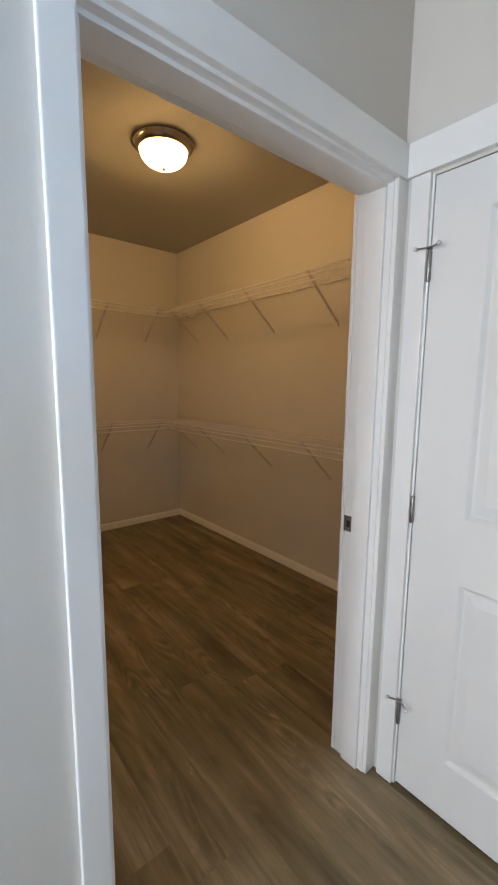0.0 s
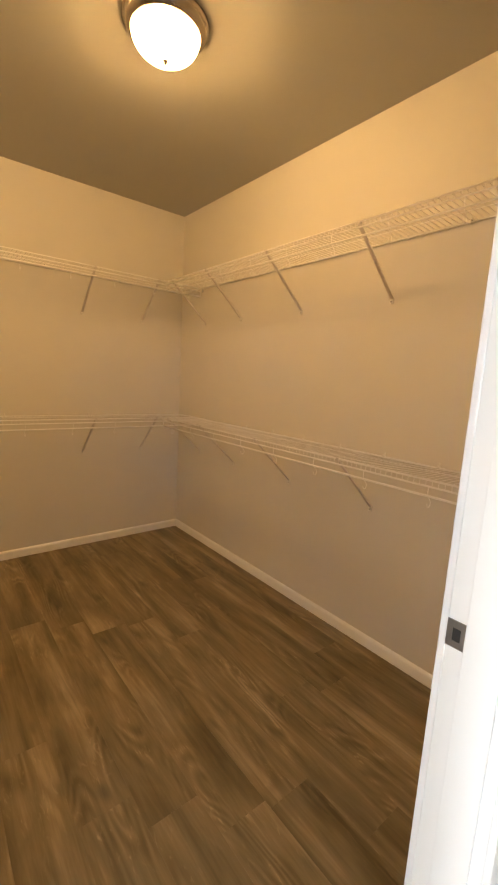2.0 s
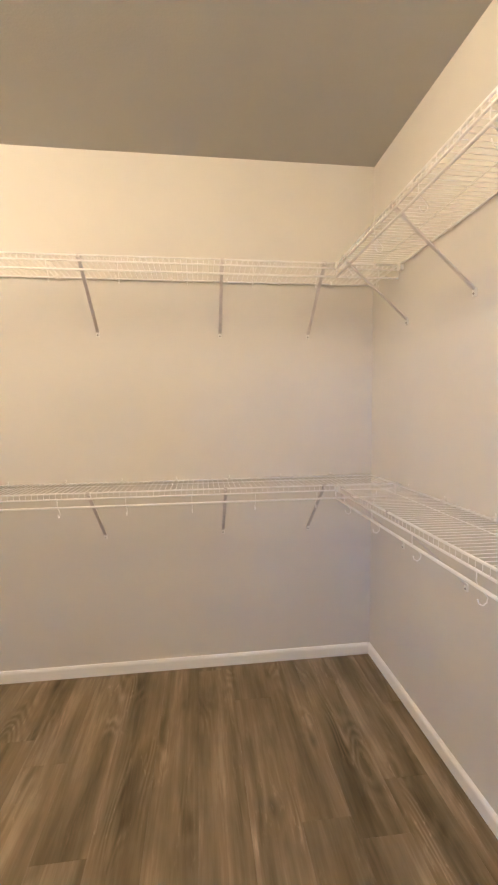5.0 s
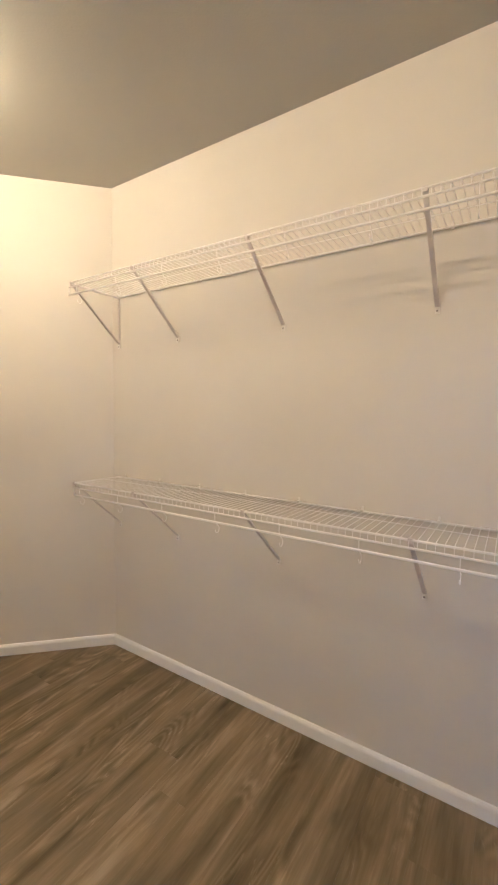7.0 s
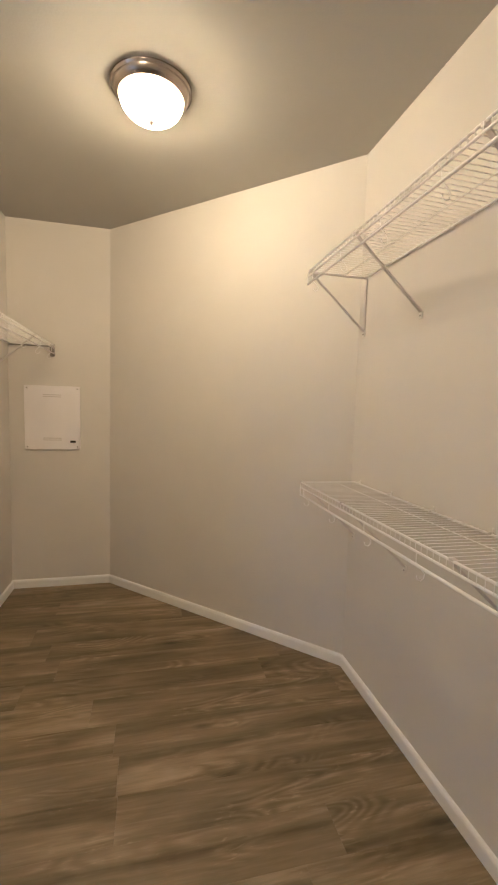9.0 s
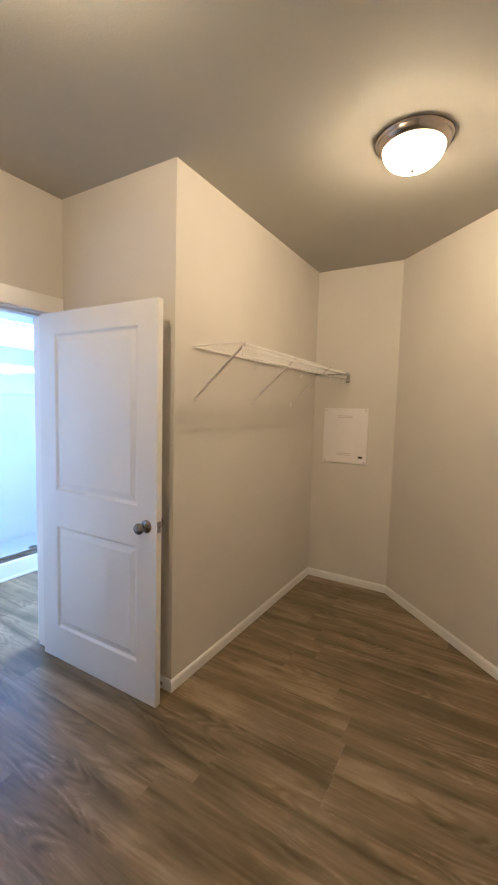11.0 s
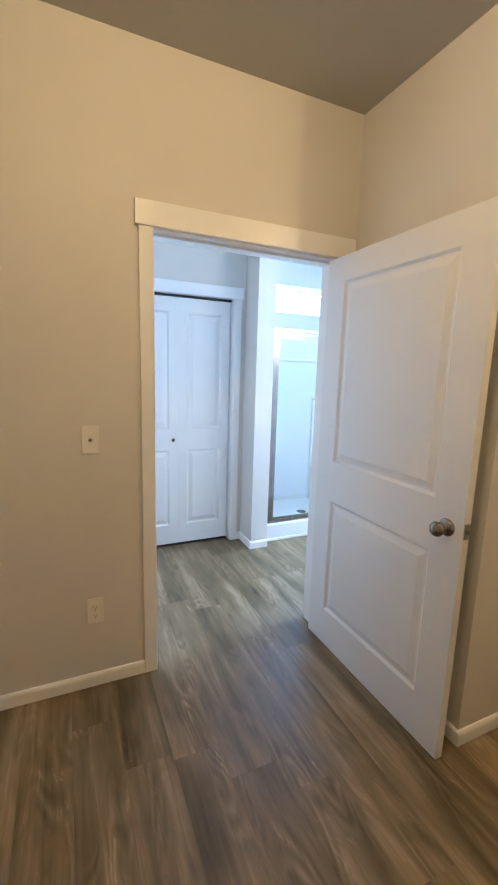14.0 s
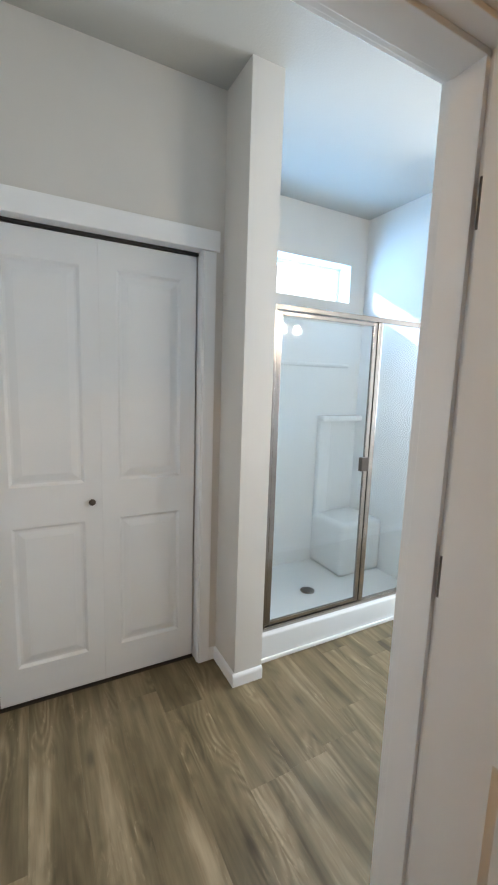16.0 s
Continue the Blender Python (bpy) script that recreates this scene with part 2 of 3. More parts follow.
def tube(bm, pts, r, n=8, cap=True, flat=1.0):
    """A round bar along a line of points; flat squeezes it across."""
    pts = [Vector(p) for p in pts]
    rings = []
    for i, p in enumerate(pts):
        d = (pts[min(i + 1, len(pts) - 1)] - pts[max(i - 1, 0)]).normalized()
        side = d.cross(Vector((0, 0, 1)) if abs(d.z) < 0.95 else Vector((1, 0, 0))).normalized()
        up = side.cross(d)
        rings.append([bm.verts.new(p + r * (math.cos(a) * side + flat * math.sin(a) * up)) for a in (2 * math.pi * k / n for k in range(n))])
    for a, b in zip(rings, rings[1:]):
        for k in range(n):
            bm.faces.new((a[k], a[(k + 1) % n], b[(k + 1) % n], b[k]))
    if cap:
        bm.faces.new(rings[0][::-1])
        bm.faces.new(rings[-1])
    return bm


def lathe(profile, n=40, bm=None, m=None):
    """A body turned about z from (radius, height) pairs."""
    b = bmesh.new()
    rings = []
    for r, z in profile:
        if r < 1e-5:
            rings.append([b.verts.new((0, 0, z))])
        else:
            rings.append([b.verts.new((r * math.cos(2 * math.pi * k / n), r * math.sin(2 * math.pi * k / n), z)) for k in range(n)])
    for p, q in zip(rings, rings[1:]):
        for k in range(n):
            j = (k + 1) % n
            loop = [p[k % len(p)], p[j % len(p)], q[j % len(q)], q[k % len(q)]]
            loop = [v for i, v in enumerate(loop) if v not in loop[:i]]
            if len(loop) > 2:
                b.faces.new(loop)
    if m is not None:
        b.transform(m)
    return b if bm is None else add(bm, b)


def wall(name, lo, hi, label, holes=()):
    """A wall as boxes round its openings. holes: (from, to, bottom, top) along its longer side."""
    bm = bmesh.new()
    k = 0 if hi[0] - lo[0] > hi[1] - lo[1] else 1
    at = lo[k]

    def piece(a, b, z0, z1):
        if b - a > 1e-4 and z1 - z0 > 1e-4:
            l, h = list(lo), list(hi)
            l[k], h[k], l[2], h[2] = a, b, z0, z1
            box(l, h, bm=bm)

    for a, b, z0, z1 in holes:
        piece(at, a, lo[2], hi[2])
        piece(a, b, lo[2], z0)
        piece(a, b, z1, hi[2])
        at = b
    piece(at, hi[k], lo[2], hi[2])
    return structure(name, bm, PAINT, label, "wall")


# ---- walls, ceiling ----
Z0, Z1 = -0.03, CEIL
greige = "warm greige painted wall with a light texture"
wall("wall_north", (NWX, NORTH, Z0), (EAST, NORTH + T, Z1), greige)
wall("wall_east", (EAST, DIN, Z0), (EAST + T, NORTH + T, Z1), greige)
diag = math.hypot(NWX - ALW, NORTH - ALN)
bm = box((0, 0, Z0), (diag, T, Z1))
bm.transform(pose(ALW, ALN, 0, 0, 0, math.degrees(math.atan2(NORTH - ALN, NWX - ALW))))
structure("wall_diagonal", bm, PAINT, greige + ", set at an angle", "wall")
wall("wall_alcove_end", (ALW - T, ALS - T, Z0), (ALW, ALN + 0.06, Z1), greige)
wall("wall_alcove_south", (ALW, ALS - T, Z0), (OUTX - T, ALS, Z1), greige)
bm = box((OUTX - T, DIN, Z0), (OUTX, ALS, Z1))
structure("wall_closet_west", bm, PAINT, greige + ", behind the open door", "wall")
wall("wall_door", (BWEST, DOUT, Z0), (EAST + T, DIN, Z1), greige + " with the closet doorway", [(OX0 - 0.018, OX1 + 0.018, Z0, OH + 0.018)])
D3_Y0, D3_Y1 = 0.074, 0.990
wall("wall_bath_east", (BEAST, BIFY - 0.12, Z0), (BEAST + T, DOUT, Z1), greige + " of the bathroom", [(D3_Y0, D3_Y1, Z0, 2.047)])
BF0, BF1 = 0.608, 1.501
wall("wall_bifold", (COLX1, BIFY - 0.12, Z0), (BEAST, BIFY, Z1), greige + " round the bifold door", [(BF0 - 0.018, BF1 + 0.018, Z0, 2.070)])
wall("wall_linen_back", (COLX1, SHY - T, Z0), (BEAST + T, SHY, Z1), greige)
wall("wall_linen_east", (BEAST, SHY, Z0), (BEAST + T, BIFY - 0.12, Z1), greige)
wall("wall_wing", (COLX0, SHY - T, Z0), (COLX1, COLY, Z1), greige + ", end of the wing wall beside the shower")
wall("wall_shower_back", (SHW - T, SHY - TW, Z0), (COLX0, SHY, Z1), greige + " over the shower", [(TR_X0, TR_X1, TR_Z0, TR_Z1)])
wall("wall_shower_side", (SHW - T, SHY, Z0), (SHW, COLY, Z1), greige)
wall("wall_bath_south", (BWEST, BSOUTH - T, Z0), (SHW - T, BSOUTH, Z1), greige)
wall("wall_bath_end", (BWEST - T, BSOUTH - T, Z0), (BWEST, DIN, Z1), greige, [(BW_Y0, BW_Y1, BW_Z0, BW_Z1)])
wall("wall_beyond_door", (BEAST + T, BIFY - T, Z0), (BEAST + 2 * T, DOUT, Z1), greige)
structure("ceiling", box((BWEST - T, SHY - T, CEIL), (EAST + T, NORTH + T, CEIL + 0.12)), CEILING, "pale ceiling with a fine sprayed texture, colour darkened for weaker light", "ceiling")


# ---- baseboards ----
def baseboard(a, b):
    """A board along the floor from a to b; the room lies to its left."""
    a, b = Vector((*a, 0)), Vector((*b, 0))
    n = (b - a).length
    prof = [(0, 0.0), (0.013, 0.0), (0.013, 0.047), (0.011, 0.055), (0.006, 0.062), (0, 0.064)]
    bm = bmesh.new()
    ends = [[bm.verts.new((x, y, z)) for y, z in prof] for x in (0, n)]
    for i in range(len(prof)):
        j = (i + 1) % len(prof)
        bm.faces.new((ends[0][i], ends[0][j], ends[1][j], ends[1][i]))
    bm.faces.new(ends[0][::-1])
    bm.faces.new(ends[1])
    ob = structure("baseboard", bm, TRIM, "white painted baseboard along the wall", "baseboard")
    ob.matrix_world = pose(a.x, a.y, 0.001, 0, 0, math.degrees(math.atan2(b.y - a.y, b.x - a.x)))


baseboard((EAST, DIN), (EAST, NORTH))
baseboard((EAST - 0.014, NORTH), (NWX + 0.002, NORTH))
baseboard((NWX - 0.004, NORTH - 0.004), (ALW + 0.004, ALN + 0.004))
baseboard((ALW, ALN - 0.002), (ALW, ALS))
baseboard((ALW + 0.014, ALS), (OUTX + 0.013, ALS))
baseboard((OUTX, ALS), (OUTX, DIN + 0.022))
baseboard((OX1 + 0.058, DIN), (EAST - 0.014, DIN))
baseboard((BEAST, BIFY), (BEAST, D3_Y0 - 0.067))
baseboard((COLX1, COLY), (COLX1, BIFY))
baseboard((COLX0, COLY), (COLX1 + 0.0135, COLY))
baseboard((COLX1 + 0.014, BIFY), (BF0 - 0.063, BIFY))
baseboard((OX0 - 0.075, DOUT), (BWEST, DOUT))


# ---- door casings and jambs ----
def trim(lo, hi, label="white painted door casing", bevel=0.003):
    return structure("trim", box(lo, hi, bevel), TRIM, label, "trim")


CW = 0.066      # casing width
# closet doorway, closet side
trim((OX1 - 0.003, DIN + 0.0005, 0.001), (OX1 + 0.058, DIN + 0.016, OH + 0.008))
trim((OUTX + 0.028, DIN, 0.001), (OX0 - 0.006, DIN + 0.016, OH + 0.008))
trim((OUTX + 0.012, DIN, OH + 0.010), (OX1 + 0.073, DIN + 0.021, OH + 0.108), "white painted head casing over a doorway")
# closet doorway, bathroom side
trim((OX1 + 0.003, DOUT - 0.016, 0.001), (OX1 + 0.062, DOUT, OH + 0.008))
trim((OX0 - 0.066, DOUT - 0.016, 0.001), (OX0 - 0.006, DOUT, OH + 0.008))
trim((OX0 - 0.078, DOUT - 0.021, OH + 0.010), (BEAST - 0.002, DOUT, OH + 0.108), "white painted head casing over a doorway")
# jambs with stops
trim((OX1, DOUT - 0.002, 0.001), (OX1 + 0.018, DIN + 0.002, OH), "white painted door jamb", 0.0015)
trim((OX0 - 0.018, DOUT - 0.002, 0.001), (OX0, DIN + 0.002, OH), "white painted door jamb", 0.0015)
trim((OX0 - 0.018, DOUT - 0.002, OH), (OX1 + 0.018, DIN + 0.002, OH + 0.018), "white painted door head jamb", 0.0015)
trim((OX1 - 0.011, DOUT + 0.020, 0.001), (OX1 + 0.001, DIN - 0.037, OH - 0.011), "white painted door stop", 0.002)
trim((OX0 - 0.001, DOUT + 0.020, 0.001), (OX0 + 0.011, DIN - 0.037, OH - 0.011), "white painted door stop", 0.002)
trim((OX0 - 0.001, DOUT + 0.020, OH - 0.011), (OX1 + 0.001, DIN - 0.037, OH + 0.001), "white painted door stop", 0.002)
# bathroom east door
trim((BEAST - 0.016, D3_Y1 + 0.006, 0.001), (BEAST, D3_Y1 + CW, 2.055))
trim((BEAST - 0.016, D3_Y0 - CW, 0.001), (BEAST, D3_Y0 - 0.006, 2.055))
trim((BEAST - 0.021, D3_Y0 - CW - 0.016, 2.057), (BEAST, DOUT - 0.022, 2.155), "white painted head casing over a doorway")
trim((BEAST - 0.003, D3_Y1 - 0.001, 0.001), (BEAST + T, D3_Y1 + 0.006, 2.05), "white painted door jamb", 0.001)
trim((BEAST - 0.003, D3_Y0 - 0.006, 0.001), (BEAST + T, D3_Y0 + 0.001, 2.05), "white painted door jamb", 0.001)
# bifold doorway
trim((BF0 - 0.062, BIFY, 0.001), (BF0 - 0.005, BIFY + 0.016, 2.049))
trim((BF1 + 0.005, BIFY, 0.001), (BF1 + 0.062, BIFY + 0.016, 2.049))
trim((BF0 - 0.078, BIFY, 2.051), (BEAST - 0.003, BIFY + 0.020, 2.140), "white painted head casing over a doorway")
trim((BF0 - 0.018, BIFY - 0.12, 0.001), (BF0, BIFY + 0.003, 2.052), "white painted door jamb", 0.0015)
trim((BF1, BIFY - 0.12, 0.001), (BF1 + 0.018, BIFY + 0.003, 2.052), "white painted door jamb", 0.0015)
trim((BF0 - 0.018, BIFY - 0.12, 2.052), (BF1 + 0.018, BIFY + 0.003, 2.070), "white painted door head jamb", 0.0015)


# ---- doors ----
def panel_bm(w, h, face):
    """A moulded door panel: bevel down, flat groove, slope up to a raised field. It lies in the plane y = 0 and faces y * face."""
    bm = bmesh.new()
    rings = []
    for inset, deep in ((0.0, 0.0), (0.003, 0.0025), (0.012, 0.0105), (0.021, 0.0105), (0.050, 0.0025)):
        y = -face * deep
        rings.append([bm.verts.new(p) for p in ((inset, y, inset), (w - inset, y, inset), (w - inset, y, h - inset), (inset, y, h - inset))])
    for a, b in zip(rings, rings[1:]):
        for k in range(4):
            bm.faces.new((a[k], a[(k + 1) % 4], b[(k + 1) % 4], b[k]))
    bm.faces.new(rings[-1])
    return bm


def door_leaf(name, m, w, h, thick, panels, label, kind="structure"):
    """A leaf in the plane y 0..thick, x 0..w, z 0..h, with panels (x0, x1, z0, z1) let into both faces."""
    bm = bmesh.new()
    xs = [0, panels[0][0], panels[0][1], w]
    zs = sorted([0, h] + [z for p in panels for z in p[2:]])
    holes = {(round(p[2], 4), round(p[3], 4)) for p in panels}
    for y in (0, thick):
        for i in range(3):
            for a, b in zip(zs, zs[1:]):
                if i == 1 and (round(a, 4), round(b, 4)) in holes:
                    continue
                bm.faces.new([bm.verts.new(p) for p in ((xs[i], y, a), (xs[i + 1], y, a), (xs[i + 1], y, b), (xs[i], y, b))])
    for p in (((0, 0, 0), (w, 0, 0), (w, thick, 0), (0, thick, 0)), ((0, 0, h), (w, 0, h), (w, thick, h), (0, thick, h)),
              ((0, 0, 0), (0, thick, 0), (0, thick, h), (0, 0, h)), ((w, 0, 0), (w, thick, 0), (w, thick, h), (w, 0, h))):
        bm.faces.new([bm.verts.new(q) for q in p])
    bmesh.ops.remove_doubles(bm, verts=bm.verts, dist=1e-5)
    leaf = new(name, finish(name, bm, DOOR))
    leaf.matrix_world = m
    tagged(leaf, label, "door", "", kind)
    for x0, x1, z0, z1 in panels:
        for y, face in ((0, -1), (thick, 1)):
            part("panel", panel_bm(x1 - x0, z1 - z0, face), DOOR, leaf, at=pose(x0, y, z0))
    return leaf


def knob(parent, x, z, thick, both=True):
    """A round door knob on a rosette, on one or both faces."""
    prof = [(0, 0), (0.033, 0), (0.033, 0.004), (0.029, 0.009), (0.013, 0.011), (0.011, 0.030), (0.016, 0.036), (0.026, 0.043), (0.0285, 0.054), (0.024, 0.064), (0.012, 0.069), (0, 0.070)]
    for y, rx in ((thick, -90), (0, 90)) if both else ((thick, -90),):
        part("knob", lathe(prof, 28), KNOB, parent, "round brushed nickel knob", True, pose(x, y, z, rx))


def hinge(parent, x, y, z):
    """A butt hinge: knuckle barrel with pin tips."""
    bm = bmesh.new()
    lathe([(0, -0.047), (0.004, -0.046), (0.0065, -0.042), (0.0065, 0.042), (0.004, 0.046), (0, 0.047)], 12, bm)
    h = part("hinge", bm, STEEL, parent, "satin steel hinge", True, pose(x, y, z))
    return h


# closet door, standing open against the short wall; its bathroom face looks into the room
LW, LH, LT = 0.906, 2.032, 0.035
door = door_leaf("door_1", pose(OX0 + 0.046, DIN + 0.004, 0.006, 0, 0, 90.7), LW, LH, LT,
                 [(0.135, 0.775, 0.20, 0.815), (0.135, 0.775, 1.025, 1.915)],
                 "white two-panel interior door standing wide open")
knob(door, LW - 0.066, 0.93, LT)
part("latch", box((LW - 0.001, 0.005, 0.905), (LW + 0.002, LT - 0.005, 0.962), 0.0008, 1), STEEL, door, "satin steel latch plate")
part("latch_bolt", box((LW + 0.001, 0.011, 0.925), (LW + 0.011, 0.024, 0.942), 0.003), STEEL, door)
for z in (0.19, 1.07, 1.785):
    hinge(door, -0.001, LT + 0.005, z)
    part("hinge_leaf", box((-0.0015, 0.004, z - 0.045), (0.0005, LT, z + 0.045)), BRONZE, door)

# bathroom door, shut
door3 = door_leaf("door_2", pose(BEAST + 0.002, D3_Y1 - 0.003, 0.012, 0, 0, -90), 0.909, 2.032, 0.035,
                  [(0.16, 0.749, 0.20, 0.815), (0.16, 0.749, 1.025, 1.905)], "white two-panel interior door, shut")
part("knob", lathe([(0, 0), (0.033, 0), (0.033, 0.004), (0.029, 0.009), (0.013, 0.011), (0.011, 0.030), (0.016, 0.036), (0.026, 0.043), (0.0285, 0.054), (0.024, 0.064), (0.012, 0.069), (0, 0.070)], 28),
     KNOB, door3, "round brushed nickel knob", True, pose(0.846, 0, 0.93, 90))
for z, stop in ((0.29, True), (1.03, False), (1.79, True)):
    h = hinge(door3, -0.002, -0.007, z - 0.012)
    if stop:
        bm = bmesh.new()
        tube(bm, [(-0.030, -0.022, 0.050), (-0.006, -0.012, 0.051), (0.018, -0.014, 0.051), (0.040, -0.030, 0.050)], 0.0028, 8)
        lathe([(0, 0), (0.008, 0), (0.008, 0.004), (0, 0.004)], 12, bm, pose(0, 0, 0.048))
        part("door_stop", bm, STEEL, h, "hinge-pin door stop with white tips", True)
        for p in ((0.043, -0.033, 0.050), (-0.033, -0.024, 0.050)):
            part("stop_tip", lathe([(0, -0.005), (0.006, -0.004), (0.006, 0.004), (0, 0.005)], 12), RUBBER, h, "white rubber tip", True, pose(*p, 90))

# bifold door: two leaves that fold, knob on the east one
leaf_w = (BF1 - BF0 - 0.0176) / 2
for i in range(2):
    x0 = BF0 + 0.009 + i * (leaf_w + 0.0006)
    leaf = door_leaf("door_3", pose(x0, BDOOR - 0.03, 0.019), leaf_w, 2.014, 0.03,
                     [(0.074, leaf_w - 0.074, 0.165, 0.805), (0.074, leaf_w - 0.074, 0.982, 1.902)],
                     "white two-panel bifold closet door leaf, shut")
    if i:
        part("knob", lathe([(0, 0), (0.009, 0), (0.009, 0.008), (0.012, 0.014), (0.015, 0.022), (0.012, 0.029), (0, 0.031)], 20), BRONZE, leaf, "small round dark knob", True, pose(0.045, 0.03, 0.895, -90))
# track coloured near black for the shade between head jamb and leaves
track = structure("trim", box((BF0 + 0.001, BDOOR - 0.034, 2.038), (BF1 - 0.001, BDOOR + 0.004, 2.0515), 0.001, 1), DARK, "bifold track, coloured dark for the shade in its gap", "door track")

# strike plate in the jamb, with its dark hole
strike = thing("strike_plate", pose(OX1, DIN - 0.019, 0.935), "satin steel strike plate screwed to the door jamb", "strike plate")
part("plate", box((-0.0022, -0.018, -0.029), (0.0005, 0.021, 0.029), 0.0008, 1), STEEL, strike)
part("bolt_hole", box((-0.0032, -0.007, -0.013), (-0.0018, 0.008, 0.013)), DARK, strike)
for z in (0.19, 1.07, 1.785):
    e = thing("jamb_hinge", pose(OX0, DIN - 0.018, z + 0.012), "satin steel hinge leaf let into the door jamb", "hinge", "jamb hinges")
    part("plate", box((-0.0004, -0.015, -0.045), (0.0018, 0.017, 0.045), 0.0006, 1), BRONZE, e)


e = thing("door_stop", pose(OUTX + 0.013, 2.045, 0.032), "small spring door stop screwed into the baseboard", "door stop")
bm = bmesh.new()
tube(bm, [(0.004 + 0.05 * k / 60, 0.006 * math.cos(k * 0.8), 0.006 * math.sin(k * 0.8)) for k in range(61)], 0.0013, 5)
part("spring", bm, STEEL, e, "", True)
part("plate", lathe([(0, 0), (0.010, 0), (0.009, 0.004), (0, 0.005)], 16), STEEL, e, "", True, pose(0, 0, 0, 0, 90))
part("tip", lathe([(0, 0), (0.008, 0.001), (0.009, 0.006), (0.006, 0.012), (0, 0.013)], 16), RUBBER, e, "white rubber tip", True, pose(0.052, 0, 0, 0, 90))


# ---- wire shelves ----
def wire_shelf(m, length, braces, drop, label, depth=0.312, end_start=True, clips=0.285, hooks=0.098, corner=False, end_support=None):
    """A ventilated wire shelf: x along the wall, y out from it, z = 0 on the deck."""
    s = thing("wire_shelf", m, label, "shelf", "wire closet shelves")
    lip, low = 0.025, 0.063
    names = (("back_rod", 0.012, -0.0045, 0.0044), ("middle_rod", depth * 0.40, -0.0025, 0.0018), ("front_rod", depth, 0.0, 0.0042),
             ("lip_rod", depth + 0.003, -lip, 0.0041), ("hang_rod", depth + 0.003, -low, 0.0050))
    for name, y, z, r in names:
        part(name, tube(bmesh.new(), [(0, y, z), (length, y, z)], r), WIRE, s, "", True)
    bm = bmesh.new()
    n = int(length / 0.0254)
    for i in range(n + 1):
        x = 0.004 + i * (length - 0.008) / n
        tube(bm, [(x, 0.010, 0.001), (x, depth, 0.0045), (x, depth + 0.0055, -0.002), (x, depth + 0.0055, -lip - 0.001)], 0.0011, 6, False)
    tagged(part("deck_mesh", bm, WIRE, s), kind="stuff")
    x = hooks
    while x < length - 0.02:
        bm = bmesh.new()
        y = depth + 0.005
        tube(bm, [(x, y, -lip), (x, y, -low + 0.012), (x, y - 0.006, -low - 0.004), (x, y - 0.022, -low - 0.018), (x, y - 0.031, -low - 0.030), (x, y - 0.029, -low - 0.042), (x, y - 0.019, -low - 0.049), (x, y - 0.008, -low - 0.044), (x, y - 0.004, -low - 0.032)], 0.0017, 6)
        part("hook", bm, WIRE, s, "", True)
        x += 0.30
    for at in ((0.0, length) if end_start else (length,)):
        bm = bmesh.new()
        tube(bm, [(at, 0.012, -0.003), (at, depth, -0.001), (at, depth + 0.004, -lip), (at, depth + 0.004, -low)], 0.0028, 6)
        part("end_wire", bm, WIRE, s, "", True)
    for bx in braces:
        top, foot = Vector((bx, depth - 0.004, -0.010)), Vector((bx, 0.007, -drop))
        bm = bmesh.new()
        d = foot - top
        side, up = Vector((1, 0, 0)), d.normalized().cross(Vector((1, 0, 0)))
        # a folded steel strip: shallow channel section
        sec = [(-0.0075, 0.0), (-0.0075, 0.006), (-0.0055, 0.006), (-0.0055, 0.002), (0.0055, 0.002), (0.0055, 0.006), (0.0075, 0.006), (0.0075, 0.0)]
        ends = [[bm.verts.new(p + a * side + b * up) for a, b in sec] for p in (top, foot)]
        for k in range(8):
            bm.faces.new((ends[0][k], ends[0][(k + 1) % 8], ends[1][(k + 1) % 8], ends[1][k]))
        bm.faces.new(ends[0][::-1])
        bm.faces.new(ends[1])
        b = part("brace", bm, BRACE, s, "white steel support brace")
        part("foot_tab", box((bx - 0.0085, 0.0005, -drop - 0.022), (bx + 0.0085, 0.008, -drop + 0.008), 0.002), CLIP, b)
        part("screw", lathe([(0, 0), (0.0042, 0), (0.003, 0.0022), (0, 0.0026)], 10), STEEL, b, "", True, pose(bx, 0.008, -drop - 0.012, -90))
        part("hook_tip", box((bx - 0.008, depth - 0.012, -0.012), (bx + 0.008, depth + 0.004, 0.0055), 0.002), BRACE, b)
    x = 0.23
    while clips and x < length - 0.02:
        bm = box((x - 0.006, 0.0005, -0.010), (x + 0.006, 0.018, 0.005), 0.003)
        box((x - 0.004, 0.0005, 0.002), (x + 0.004, 0.005, 0.016), 0.0015, 1, bm)
        c = part("wall_clip", bm, CLIP, s, "white plastic wall clip")
        x += clips
    if end_support is not None:
        # a folded strip along the end of the deck and down the wall, which closes the triangle of the last brace
        x = end_support
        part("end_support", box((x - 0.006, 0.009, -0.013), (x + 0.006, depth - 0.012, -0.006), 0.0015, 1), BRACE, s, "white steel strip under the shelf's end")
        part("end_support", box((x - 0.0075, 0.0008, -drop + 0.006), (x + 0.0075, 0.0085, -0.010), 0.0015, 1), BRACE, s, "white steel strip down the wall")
    if corner:
        bm = box((length - 0.03, 0.0005, -0.034), (length + 0.004, 0.020, 0.006), 0.003)
        part("corner_clip", bm, CLIP, s, "white plastic corner clip")
        bm = box((length - 0.004, depth - 0.045, -0.030), (length + 0.012, depth + 0.010, 0.006), 0.003)
        part("corner_clip", bm, CLIP, s, "white plastic corner clip")
    return s


